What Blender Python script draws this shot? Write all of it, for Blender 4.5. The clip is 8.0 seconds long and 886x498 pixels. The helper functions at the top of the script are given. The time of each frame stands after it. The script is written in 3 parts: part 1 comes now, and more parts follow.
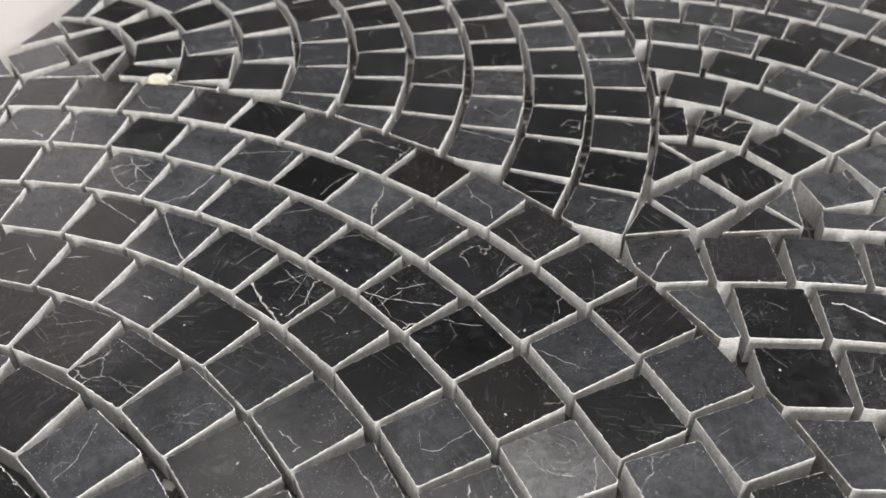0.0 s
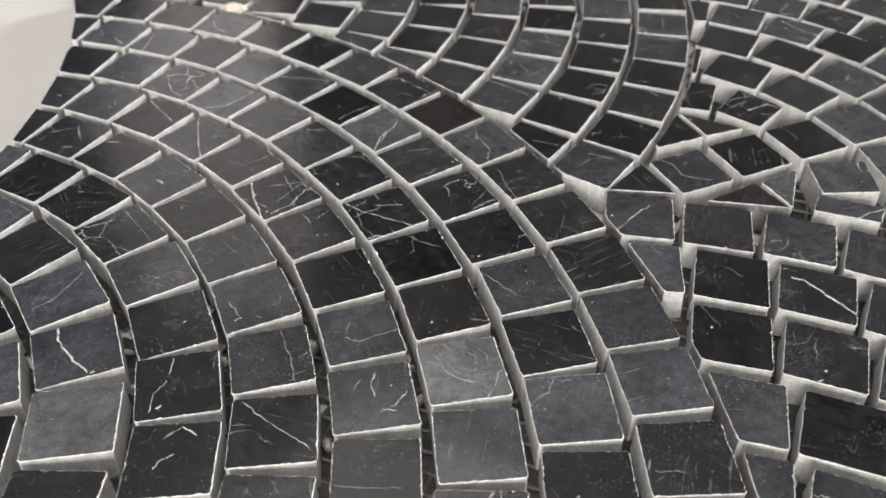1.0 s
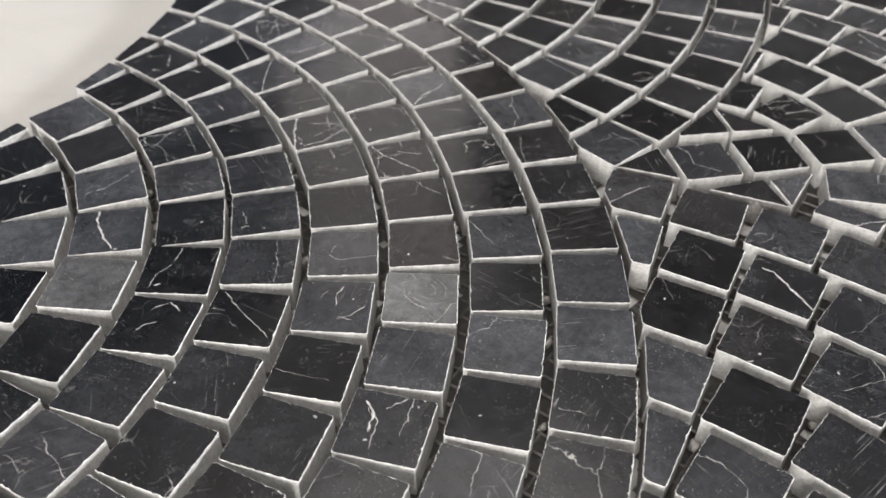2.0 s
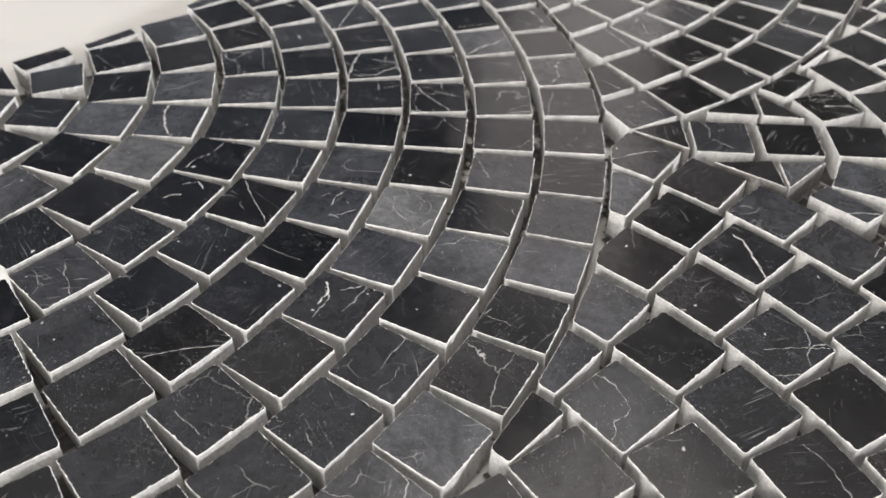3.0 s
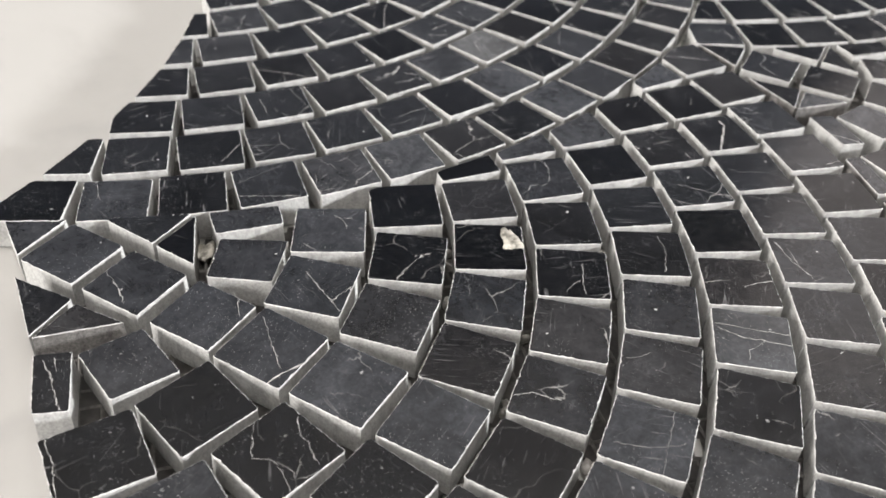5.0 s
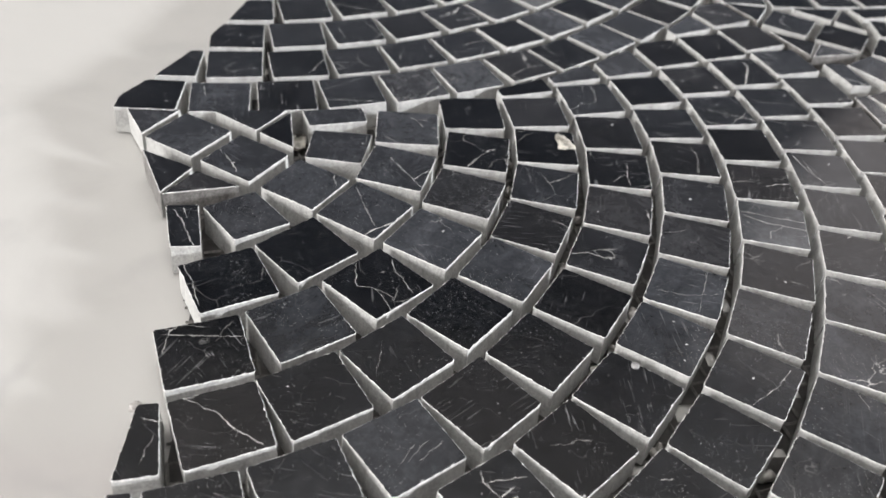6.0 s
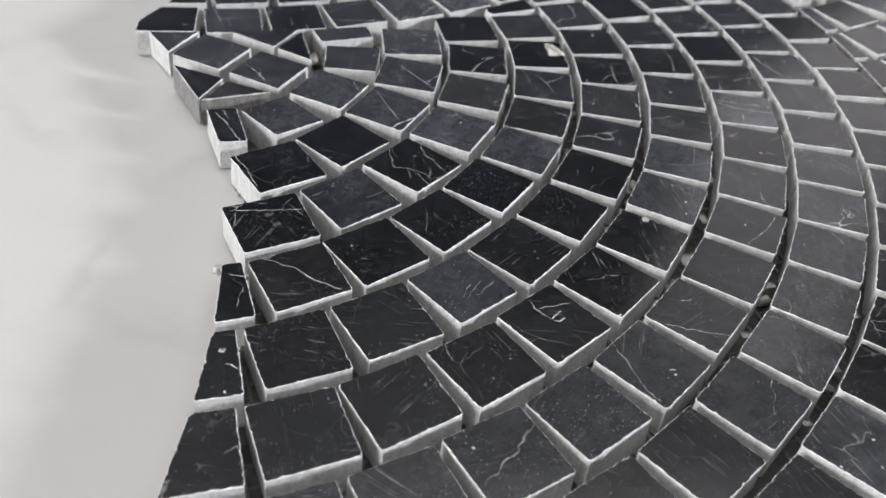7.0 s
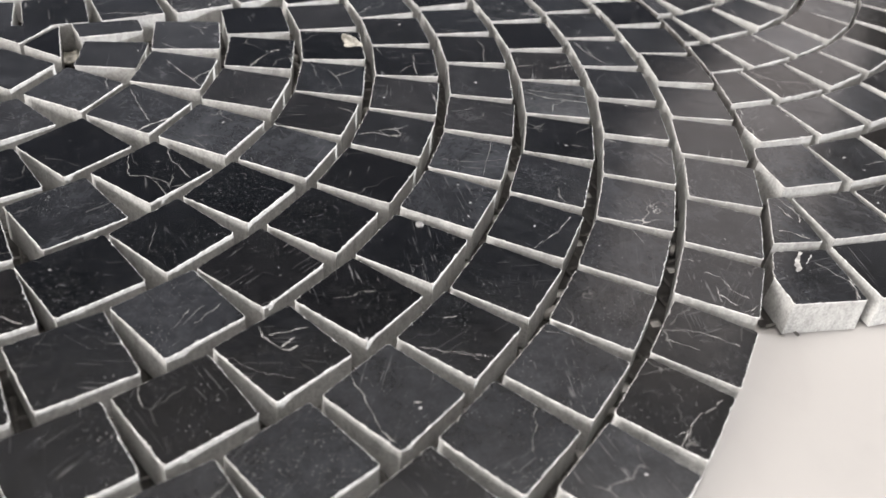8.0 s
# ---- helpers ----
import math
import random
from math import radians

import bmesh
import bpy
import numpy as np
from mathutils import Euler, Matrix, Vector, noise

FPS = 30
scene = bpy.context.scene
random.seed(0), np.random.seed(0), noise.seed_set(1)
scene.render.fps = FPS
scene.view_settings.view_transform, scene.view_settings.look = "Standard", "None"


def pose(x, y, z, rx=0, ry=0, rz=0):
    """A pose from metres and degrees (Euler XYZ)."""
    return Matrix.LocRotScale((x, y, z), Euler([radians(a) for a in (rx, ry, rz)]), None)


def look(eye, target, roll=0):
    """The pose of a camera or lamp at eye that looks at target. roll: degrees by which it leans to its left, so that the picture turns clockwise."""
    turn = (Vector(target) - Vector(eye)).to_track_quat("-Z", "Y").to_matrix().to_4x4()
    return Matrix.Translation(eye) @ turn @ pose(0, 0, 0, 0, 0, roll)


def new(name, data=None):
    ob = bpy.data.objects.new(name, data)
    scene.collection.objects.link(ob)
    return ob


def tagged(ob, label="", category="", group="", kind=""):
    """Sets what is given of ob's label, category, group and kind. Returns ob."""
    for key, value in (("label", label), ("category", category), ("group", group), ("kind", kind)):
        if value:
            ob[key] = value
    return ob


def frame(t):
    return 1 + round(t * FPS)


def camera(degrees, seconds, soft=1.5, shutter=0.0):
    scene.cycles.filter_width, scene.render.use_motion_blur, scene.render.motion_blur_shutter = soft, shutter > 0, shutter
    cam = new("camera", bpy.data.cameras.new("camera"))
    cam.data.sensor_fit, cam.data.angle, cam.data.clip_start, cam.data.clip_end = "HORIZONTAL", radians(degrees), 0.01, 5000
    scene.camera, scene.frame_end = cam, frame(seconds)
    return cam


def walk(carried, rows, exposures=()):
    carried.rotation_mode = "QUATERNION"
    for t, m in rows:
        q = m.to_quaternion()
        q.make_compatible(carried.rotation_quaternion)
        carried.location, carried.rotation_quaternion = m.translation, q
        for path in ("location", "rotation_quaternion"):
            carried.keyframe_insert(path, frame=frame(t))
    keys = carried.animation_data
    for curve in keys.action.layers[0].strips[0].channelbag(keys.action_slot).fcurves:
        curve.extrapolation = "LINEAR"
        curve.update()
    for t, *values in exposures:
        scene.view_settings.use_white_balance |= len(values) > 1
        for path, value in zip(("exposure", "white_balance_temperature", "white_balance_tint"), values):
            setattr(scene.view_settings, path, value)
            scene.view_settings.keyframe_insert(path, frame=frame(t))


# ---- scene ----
cam = camera(53.00, 8.0, soft=1.7)
cam.data.dof.use_dof, cam.data.dof.focus_distance, cam.data.dof.aperture_fstop = True, 0.175, 27.0
PATH = [
    (0, (0.02382, -0.01752, 0.13417), (-0.02928, 0.12685, 0.00635), -0.23),
    (0.5, (0.04572, -0.01888, 0.12942), (-0.02245, 0.11938, 0.00200), -0.07),
    (1, (0.06711, -0.01816, 0.12874), (-0.01632, 0.11137, 0.00123), 0.11),
    (1.5, (0.08751, -0.01570, 0.12972), (-0.00939, 0.10380, 0.00193), 0.26),
    (1.7, (0.09536, -0.01441, 0.13070), (-0.00698, 0.10030, 0.00276), 0.24),
    (2.8, (0.14461, 0.00143, 0.13033), (0.01538, 0.08468, 0.00239), 0.62),
    (3, (0.15302, 0.00505, 0.13020), (0.02008, 0.08163, 0.00189), 0.45),
    (3.5, (0.17594, 0.01495, 0.12659), (0.03492, 0.07576, -0.00153), 0.81),
    (4, (0.19842, 0.02616, 0.12461), (0.05217, 0.07089, -0.00427), 1.22),
    (4.5, (0.22422, 0.03767, 0.12782), (0.07438, 0.06611, -0.00156), 1.99),
    (4.7, (0.23501, 0.04141, 0.12880), (0.08373, 0.06433, 0.00000), 2.39),
    (5.8, (0.28255, 0.03097, 0.12486), (0.12638, 0.04636, 0.00086), 5.53),
    (6, (0.28950, 0.02311, 0.12398), (0.13460, 0.04171, -0.00116), 5.76),
    (6.5, (0.30802, 0.00573, 0.12181), (0.15539, 0.03144, -0.00485), 5.86),
    (7, (0.31820, -0.00168, 0.11840), (0.16734, 0.03350, -0.00812), 6.69),
    (7.5, (0.31428, 0.01559, 0.11030), (0.16406, 0.05929, -0.01431), 7.45),
    (8, (0.30511, 0.03763, 0.10505), (0.15504, 0.08692, -0.01764), 7.39),
]
walk(cam, [(t, look(eye, target, roll)) for t, eye, target, roll in PATH],
     [(0, 0.36, 6680, 11.2), (4.7, 0.44, 6680, 11.2), (6.0, 0.32, 6500, 11), (6.3, 0.25, 6350, 11), (7.0, 0.19, 6250, 11), (7.6, 0.23, 6150, 12), (8, 0.38, 6680, 12)])

# ---------------------------------------------------------------- light
world = bpy.data.worlds.new("room_air")
scene.world = world
world.use_nodes = True
world.node_tree.nodes["Background"].inputs[0].default_value = (0.92, 0.94, 1.0, 1)
world.node_tree.nodes["Background"].inputs[1].default_value = 0.16


def area_lamp(name, place, target, sx, sy, watts, colour):
    data = bpy.data.lights.new(name, "AREA")
    data.shape, data.size, data.size_y, data.energy, data.color = "RECTANGLE", sx, sy, watts, colour
    ob = new(name, data)
    ob.matrix_world = look(place, target)
    return ob


FLOOR, CEILING = -0.78, 3.7
# Added broad light from overhead; no such lamp is known.
area_lamp("ceiling_lamp", (-0.2, 0.5, CEILING - 0.05), (-0.2, 0.5, 0), 3.9, 3.9, 70, (1.0, 0.975, 0.95))
# Added panel that the polished tops mirror as a warm sheen; no window there.
area_lamp("window_light", (-3.24, 2.70, 2.42), (0.1, 0.12, 0.0), 0.98, 2.2, 6.4, (1.0, 0.92, 0.89))
# Added low light that throws the mosaic's shadow on the table.
area_lamp("window_light", (1.3, 3.4, 0.95), (0.1, 0.1, 0.0), 0.5, 0.4, 215, (0.97, 0.98, 1.0))
# Added fill for the tiles' sides, from behind the camera.
area_lamp("window_light", (2.1, -4.6, 1.65), (0.0, 0.05, 0.0), 2.5, 2.2, 405, (1.0, 0.975, 0.95))

# ---------------------------------------------------------------- plan of the mosaic
RING_OUT, RING_STEP = 0.1876, 0.01738   # middle of a fan's outermost ring, and from ring to ring
TILE, INNER = 0.0152, 0.0157
THICK = 0.0070
TOP = 0.0075
REACH = RING_OUT + TILE / 2 + 0.0015    # where the neighbours are cut
LATTICE = 0.199
# Every fan: its centre, the direction of its axis in degrees, and for each ring, from outside in,
# the arc from tile to tile in mm, the turn of the ring in degrees and how far in mm it lies out of step.
FAN_A = ((-0.1019, -0.0261), 55.4, [(17.04, 0.43, 0.07), (16.81, 0.33, -0.05), (17.0, 0.33, -0.02), (16.85, 0.27, 0.04), (16.99, 0.19, -0.03), (16.66, 0.02, 0.61), (17.81, -0.47, 0.25), (17.5, -1.2, 0.0)])
FAN_B = ((-0.1866, 0.1597), 55.4, [(16.8, -1.3), (17.05, -0.7), (17.0, -1.3), (16.7, -1.9), (16.6, -3.2), (16.2, -3.9), (18.5, -2.2), (17.7, -6.0)])
FAN_C = ((0.0973, -0.0319), 56.4, [(17.3, 0.32, 0.05), (17.15, 0.41, 0.15), (17.27, 0.51, 0.11), (17.08, 0.68, -0.1), (17.16, 0.96, -0.22), (16.9, 1.0, -0.06), (18.57, 1.3, 0.01), (18.32, 1.7, -0.04)])
FAN_D = ((0.0141, 0.1504), 56.4, [(17.15, -0.65, -0.8), (17.1, -0.6, -0.3), (17.2, -0.4, -0.8), (17.1, 1.1, -1.5), (17.1, 1.1, -1.4), (17, 0.8), (18.3, 1.3), (18.5, 0.9)])


# ---------------------------------------------------------------- materials
def material(name):
    m = bpy.data.materials.new(name)
    m.use_nodes = True
    t = m.node_tree
    return m, t, t.nodes["Principled BSDF"]


def node(t, kind, values=None, **props):
    n = t.nodes.new("ShaderNode" + kind)
    for k, v in props.items():
        if k == "operation":
            n.operation = v
        elif k == "data_type":
            n.data_type = v
        elif k == "feature":
            n.feature = v
        elif k == "voronoi_dimensions":
            n.voronoi_dimensions = v
        elif k == "interpolation_type":
            n.interpolation_type = v
    for k, v in (values or {}).items():
        if isinstance(v, bpy.types.NodeSocket):
            t.links.new(v, n.inputs[k])
        else:
            n.inputs[k].default_value = v
    return n


def math_of(t, op, a, b=0.0, c=0.0):
    return node(t, "Math", {0: a, 1: b, 2: c}, operation=op).outputs[0]


def blend(t, fac, a, b):
    return node(t, "Mix", {0: fac, 6: a, 7: b}, data_type="RGBA").outputs[2]


def ramp(t, value, lo, hi, a=0.0, b=1.0):
    return node(t, "MapRange", {0: value, 1: lo, 2: hi, 3: a, 4: b}, interpolation_type="SMOOTHSTEP").outputs[0]


def noise_of(t, at, scale, detail=3.0, rough=0.5, warp=0.0):
    return node(t, "TexNoise", {"Vector": at, "Scale": scale, "Detail": detail, "Roughness": rough, "Distortion": warp}).outputs[0]


def own_coordinates(t):
    """Object coordinates, moved apart for every piece."""
    co = node(t, "TexCoord").outputs["Object"]
    pick = node(t, "ObjectInfo").outputs["Random"]
    away = node(t, "CombineXYZ", {0: math_of(t, "MULTIPLY", pick, 37.0), 1: math_of(t, "MULTIPLY", pick, 91.0), 2: math_of(t, "MULTIPLY", pick, 53.0)}).outputs[0]
    return node(t, "VectorMath", {0: co, 1: away}, operation="ADD").outputs[0], pick


def digit(t, pick, factor):
    """Another number from 0 to 1 for every piece."""
    return math_of(t, "FRACT", math_of(t, "MULTIPLY", pick, factor))


def make_stone():
    m, t, p = material("black_marble")
    at, pick = own_coordinates(t)
    lined, streak, turn = digit(t, pick, 1733.9), digit(t, pick, 577.1), digit(t, pick, 91.7)
    own = node(t, "SeparateColor", {0: node(t, "ObjectInfo").outputs["Color"]})
    tone, warm = own.outputs[0], own.outputs[1]
    base = blend(t, ramp(t, tone, 0.0, 0.5), (0.0022, 0.0025, 0.0033, 1), (0.0335, 0.0358, 0.0405, 1))
    base = blend(t, ramp(t, tone, 0.45, 1.0), base, (0.095, 0.098, 0.101, 1))
    base = blend(t, math_of(t, "MULTIPLY", warm, 0.3), base, (0.022, 0.019, 0.017, 1))
    # clouds in the stone: broad ones, mottling and fine grain
    broad = noise_of(t, at, 60.0, 4.0, 0.6, 1.0)
    mottle = noise_of(t, at, 430.0, 5.0, 0.62, 0.7)
    grain = noise_of(t, at, 2100.0, 2.0, 0.6)
    shade = math_of(t, "MULTIPLY", ramp(t, broad, 0.3, 0.7, 0.7, 1.35), ramp(t, mottle, 0.32, 0.7, 0.8, 1.22))
    shade = math_of(t, "MULTIPLY", shade, ramp(t, grain, 0.25, 0.75, 0.87, 1.13))
    base = node(t, "VectorMath", {0: base, "Scale": shade}, operation="SCALE").outputs[0]
    smoke = math_of(t, "MULTIPLY", ramp(t, broad, 0.5, 0.78), ramp(t, noise_of(t, at, 300.0, 5.0, 0.7, 1.5), 0.45, 0.75))
    base = blend(t, math_of(t, "MULTIPLY", smoke, ramp(t, lined, 0.2, 1.0, 0.08, 0.42)), base, (0.105, 0.107, 0.112, 1))
    # faint scratches and wisps, along a way of its own on every piece
    spun = node(t, "VectorRotate", {"Vector": at, "Axis": (0, 0, 1), "Angle": math_of(t, "MULTIPLY", turn, 6.28)}).outputs[0]
    drawn = node(t, "VectorMath", {0: spun, 1: (1.0, 0.07, 1.0)}, operation="MULTIPLY").outputs[0]
    wisp = math_of(t, "MULTIPLY", ramp(t, noise_of(t, drawn, 1700.0, 3.0, 0.6, 0.8), 0.61, 0.72), ramp(t, noise_of(t, at, 140.0, 3.0), 0.46, 0.62))
    base = blend(t, math_of(t, "MULTIPLY", wisp, ramp(t, streak, 0.2, 1.0, 0.1, 0.6)), base, (0.2, 0.2, 0.205, 1))
    # long hair-fine scratches that cross them
    spun = node(t, "VectorRotate", {"Vector": at, "Axis": (0, 0, 1), "Angle": math_of(t, "MULTIPLY", streak, 25.1)}).outputs[0]
    drawn = node(t, "VectorMath", {0: spun, 1: (1.0, 0.022, 1.0)}, operation="MULTIPLY").outputs[0]
    hair = math_of(t, "MULTIPLY", ramp(t, noise_of(t, drawn, 3100.0, 2.0, 0.5, 0.25), 0.64, 0.73), ramp(t, noise_of(t, at, 110.0, 3.0, 0.6), 0.44, 0.64))
    base = blend(t, math_of(t, "MULTIPLY", hair, ramp(t, turn, 0.15, 1.0, 0.05, 0.4)), base, (0.3, 0.3, 0.305, 1))
    # white veins along the edges of bent cells: long ones, and a web of fine ones on some pieces
    bend = node(t, "TexNoise", {"Vector": at, "Scale": 150.0, "Detail": 4.0, "Roughness": 0.6}).outputs[1]
    bend = node(t, "VectorMath", {0: bend, 1: (0.5, 0.5, 0.5)}, operation="SUBTRACT").outputs[0]
    bend = node(t, "VectorMath", {0: bend, 1: (0.0045, 0.0045, 0.0045)}, operation="MULTIPLY").outputs[0]
    bent = node(t, "VectorMath", {0: at, 1: bend}, operation="ADD").outputs[0]
    far = node(t, "TexVoronoi", {"Vector": bent, "Scale": 36.0}, feature="DISTANCE_TO_EDGE").outputs["Distance"]
    width = ramp(t, noise_of(t, at, 260.0, 3.0), 0.35, 0.85, 0.0014, 0.008)
    vein = math_of(t, "MULTIPLY", ramp(t, math_of(t, "DIVIDE", far, width), 1.1, 0.2), ramp(t, noise_of(t, at, 75.0, 2.0), 0.5, 0.62))
    vein = math_of(t, "MULTIPLY", vein, ramp(t, streak, 0.45, 1.0, 0.03, 0.6))
    near = node(t, "TexVoronoi", {"Vector": bent, "Scale": 95.0}, feature="DISTANCE_TO_EDGE").outputs["Distance"]
    web = math_of(t, "MULTIPLY", ramp(t, near, 0.013, 0.001), ramp(t, noise_of(t, at, 120.0, 3.0), 0.52, 0.68))
    web = math_of(t, "MULTIPLY", web, ramp(t, lined, 0.5, 1.0, 0.03, 0.35))
    milk = math_of(t, "MULTIPLY", ramp(t, noise_of(t, bent, 170.0, 5.0, 0.7, 1.2), 0.64, 0.8), ramp(t, lined, 0.8, 0.95, 0.0, 0.4))
    veins = math_of(t, "MAXIMUM", vein, math_of(t, "MAXIMUM", web, milk))
    # dust, specks and pits
    cell = node(t, "TexVoronoi", {"Vector": node(t, "VectorMath", {0: bent, 1: (1.0, 0.6, 1.0)}, operation="MULTIPLY").outputs[0], "Scale": 860.0}, voronoi_dimensions="2D")
    kind = node(t, "SeparateColor", {0: cell.outputs["Color"]})
    reach = ramp(t, kind.outputs[1], 0.0, 1.0, 0.03, 0.085)
    small = math_of(t, "MULTIPLY", ramp(t, math_of(t, "DIVIDE", cell.outputs["Distance"], reach), 1.0, 0.4), ramp(t, kind.outputs[0], 0.72, 0.99, 0.0, 0.42))
    small = math_of(t, "MULTIPLY", small, ramp(t, noise_of(t, at, 150.0, 5.0, 0.7), 0.46, 0.64, 0.06, 1.0))
    cell = node(t, "TexVoronoi", {"Vector": bent, "Scale": 1900.0}, voronoi_dimensions="2D")
    dust = math_of(t, "MULTIPLY", ramp(t, cell.outputs["Distance"], 0.16, 0.05), ramp(t, node(t, "SeparateColor", {0: cell.outputs["Color"]}).outputs[2], 0.6, 0.95, 0.0, 0.42))
    small = math_of(t, "MAXIMUM", small, math_of(t, "MULTIPLY", dust, ramp(t, noise_of(t, at, 95.0, 3.0), 0.42, 0.6)))
    cell = node(t, "TexVoronoi", {"Vector": bent, "Scale": 210.0}, voronoi_dimensions="2D")
    kind = node(t, "SeparateColor", {0: cell.outputs["Color"]})
    large = math_of(t, "MULTIPLY", ramp(t, cell.outputs["Distance"], 0.07, 0.03), ramp(t, kind.outputs[1], 0.96, 0.99, 0.0, 0.6))
    base = blend(t, math_of(t, "MAXIMUM", small, large), base, (0.6, 0.6, 0.6, 1))
    base = blend(t, veins, base, (0.5, 0.495, 0.48, 1))
    t.links.new(base, p.inputs["Base Color"])
    smear = noise_of(t, at, 420.0, 4.0, 0.65)
    t.links.new(math_of(t, "ADD", ramp(t, smear, 0.35, 0.75, 0.10, 0.22), math_of(t, "MULTIPLY", small, 0.3)), p.inputs["Roughness"])
    p.inputs["IOR"].default_value = 1.42
    bump = node(t, "Bump", {"Strength": 0.1, "Distance": 0.0002, "Height": math_of(t, "SUBTRACT", noise_of(t, at, 240.0, 2.0), small)})
    t.links.new(bump.outputs[0], p.inputs["Normal"])
    return m


def make_cut(name, lo, hi, rough):
    m, t, p = material(name)
    at, pick = own_coordinates(t)
    squeezed = node(t, "VectorMath", {0: at, 1: (1.0, 1.0, 0.35)}, operation="MULTIPLY").outputs[0]
    mix = math_of(t, "MULTIPLY", math_of(t, "ADD", noise_of(t, squeezed, 500.0, 4.0, 0.65), noise_of(t, at, 1800.0, 2.0, 0.6)), 0.5)
    base = blend(t, ramp(t, mix, 0.32, 0.68), lo, hi)
    base = blend(t, math_of(t, "MULTIPLY", digit(t, pick, 433.1), 0.25), base, (0.22, 0.22, 0.216, 1))
    # smears of mud from the saw, and dark bruises
    smear = ramp(t, noise_of(t, at, 210.0, 5.0, 0.7, 1.0), 0.5, 0.72, 0.0, 0.55)
    base = blend(t, smear, base, node(t, "VectorMath", {0: base, "Scale": 0.6}, operation="SCALE").outputs[0])
    t.links.new(base, p.inputs["Base Color"])
    p.inputs["Roughness"].default_value = rough
    bump = node(t, "Bump", {"Strength": 0.5, "Distance": 0.00025, "Height": noise_of(t, at, 900.0, 5.0, 0.75)})
    t.links.new(bump.outputs[0], p.inputs["Normal"])
    return m


def make_table():
    m, t, p = material("white_table_top")
    co = node(t, "TexCoord").outputs["Object"]
    drift = noise_of(t, co, 7.0, 4.0, 0.55, 0.8)
    stain = ramp(t, noise_of(t, co, 22.0, 5.0, 0.6, 1.2), 0.5, 0.75, 0.0, 0.55)
    base = blend(t, drift, (0.395, 0.391, 0.376, 1), (0.350, 0.346, 0.333, 1))
    base = blend(t, stain, base, (0.33, 0.324, 0.312, 1))
    # the camera's faint shadow painted in with a rounded corner, and grey threads in the stone
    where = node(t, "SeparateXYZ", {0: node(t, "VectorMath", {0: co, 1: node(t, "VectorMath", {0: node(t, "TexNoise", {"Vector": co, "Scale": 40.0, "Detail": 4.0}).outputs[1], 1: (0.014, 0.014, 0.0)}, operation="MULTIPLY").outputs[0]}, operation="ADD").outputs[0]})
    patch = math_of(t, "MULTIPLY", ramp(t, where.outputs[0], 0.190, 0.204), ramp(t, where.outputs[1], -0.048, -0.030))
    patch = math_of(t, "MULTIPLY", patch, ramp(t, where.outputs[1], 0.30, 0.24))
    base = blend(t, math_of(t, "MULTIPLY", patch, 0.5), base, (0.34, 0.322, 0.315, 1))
    seam = node(t, "TexVoronoi", {"Vector": node(t, "VectorMath", {0: co, 1: node(t, "VectorMath", {0: node(t, "TexNoise", {"Vector": co, "Scale": 14.0, "Detail": 5.0}).outputs[1], 1: (0.12, 0.12, 0.0)}, operation="MULTIPLY").outputs[0]}, operation="ADD").outputs[0], "Scale": 9.0}, feature="DISTANCE_TO_EDGE").outputs["Distance"]
    seam = math_of(t, "MULTIPLY", ramp(t, seam, 0.05, 0.0), ramp(t, noise_of(t, co, 30.0, 4.0), 0.45, 0.7, 0.0, 0.45))
    base = blend(t, seam, base, (0.27, 0.27, 0.265, 1))
    t.links.new(base, p.inputs["Base Color"])
    t.links.new(ramp(t, drift, 0.3, 0.7, 0.38, 0.5), p.inputs["Roughness"])
    return m


def make_plain(name, a, b, scale, rough, bumpy=0.1):
    m, t, p = material(name)
    co = node(t, "TexCoord").outputs["Object"]
    n = noise_of(t, co, scale, 4.0, 0.6)
    t.links.new(blend(t, ramp(t, n, 0.3, 0.7), a, b), p.inputs["Base Color"])
    p.inputs["Roughness"].default_value = rough
    bump = node(t, "Bump", {"Strength": bumpy, "Distance": 0.3 / scale, "Height": n})
    t.links.new(bump.outputs[0], p.inputs["Normal"])
    return m


stone = make_stone()
sawn = make_cut("sawn_stone", (0.28, 0.282, 0.275, 1), (0.48, 0.482, 0.471, 1), 0.85)
fresh = make_cut("fresh_cut_stone", (0.045, 0.042, 0.040, 1), (0.19, 0.182, 0.174, 1), 0.6)
edge = make_cut("chipped_edge", (0.42, 0.418, 0.41, 1), (0.80, 0.795, 0.785, 1), 0.85)
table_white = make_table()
thread = make_plain("glass_fibre_thread", (0.07, 0.067, 0.063, 1), (0.15, 0.145, 0.138, 1), 900, 0.5)
glue = make_plain("dried_glue", (0.16, 0.153, 0.145, 1), (0.40, 0.388, 0.365, 1), 700, 0.3)
cream = make_plain("cream_stone", (0.33, 0.305, 0.245, 1), (0.50, 0.47, 0.395, 1), 500, 0.4, 0.4)
crust = make_plain("glue_crust", (0.10, 0.095, 0.08, 1), (0.52, 0.50, 0.445, 1), 380, 0.3, 0.6)
dull = make_plain("grey_glue", (0.16, 0.16, 0.16, 1), (0.24, 0.24, 0.24, 1), 700, 0.25)
calcite = make_plain("white_calcite", (0.10, 0.10, 0.10, 1), (0.52, 0.515, 0.50, 1), 520, 0.3)
# Wall and ceiling tones are set by how dark the polished tops should mirror.
wall_white = make_plain("white_wall_paint", (0.60, 0.59, 0.58, 1), (0.66, 0.65, 0.64, 1), 6, 0.85)
wall_dark = make_plain("grey_wall_paint", (0.042, 0.05, 0.068, 1), (0.056, 0.065, 0.085, 1), 6, 0.8)
wall_warm = make_plain("warm_wall_paint", (0.105, 0.10, 0.097, 1), (0.13, 0.125, 0.12, 1), 6, 0.8)
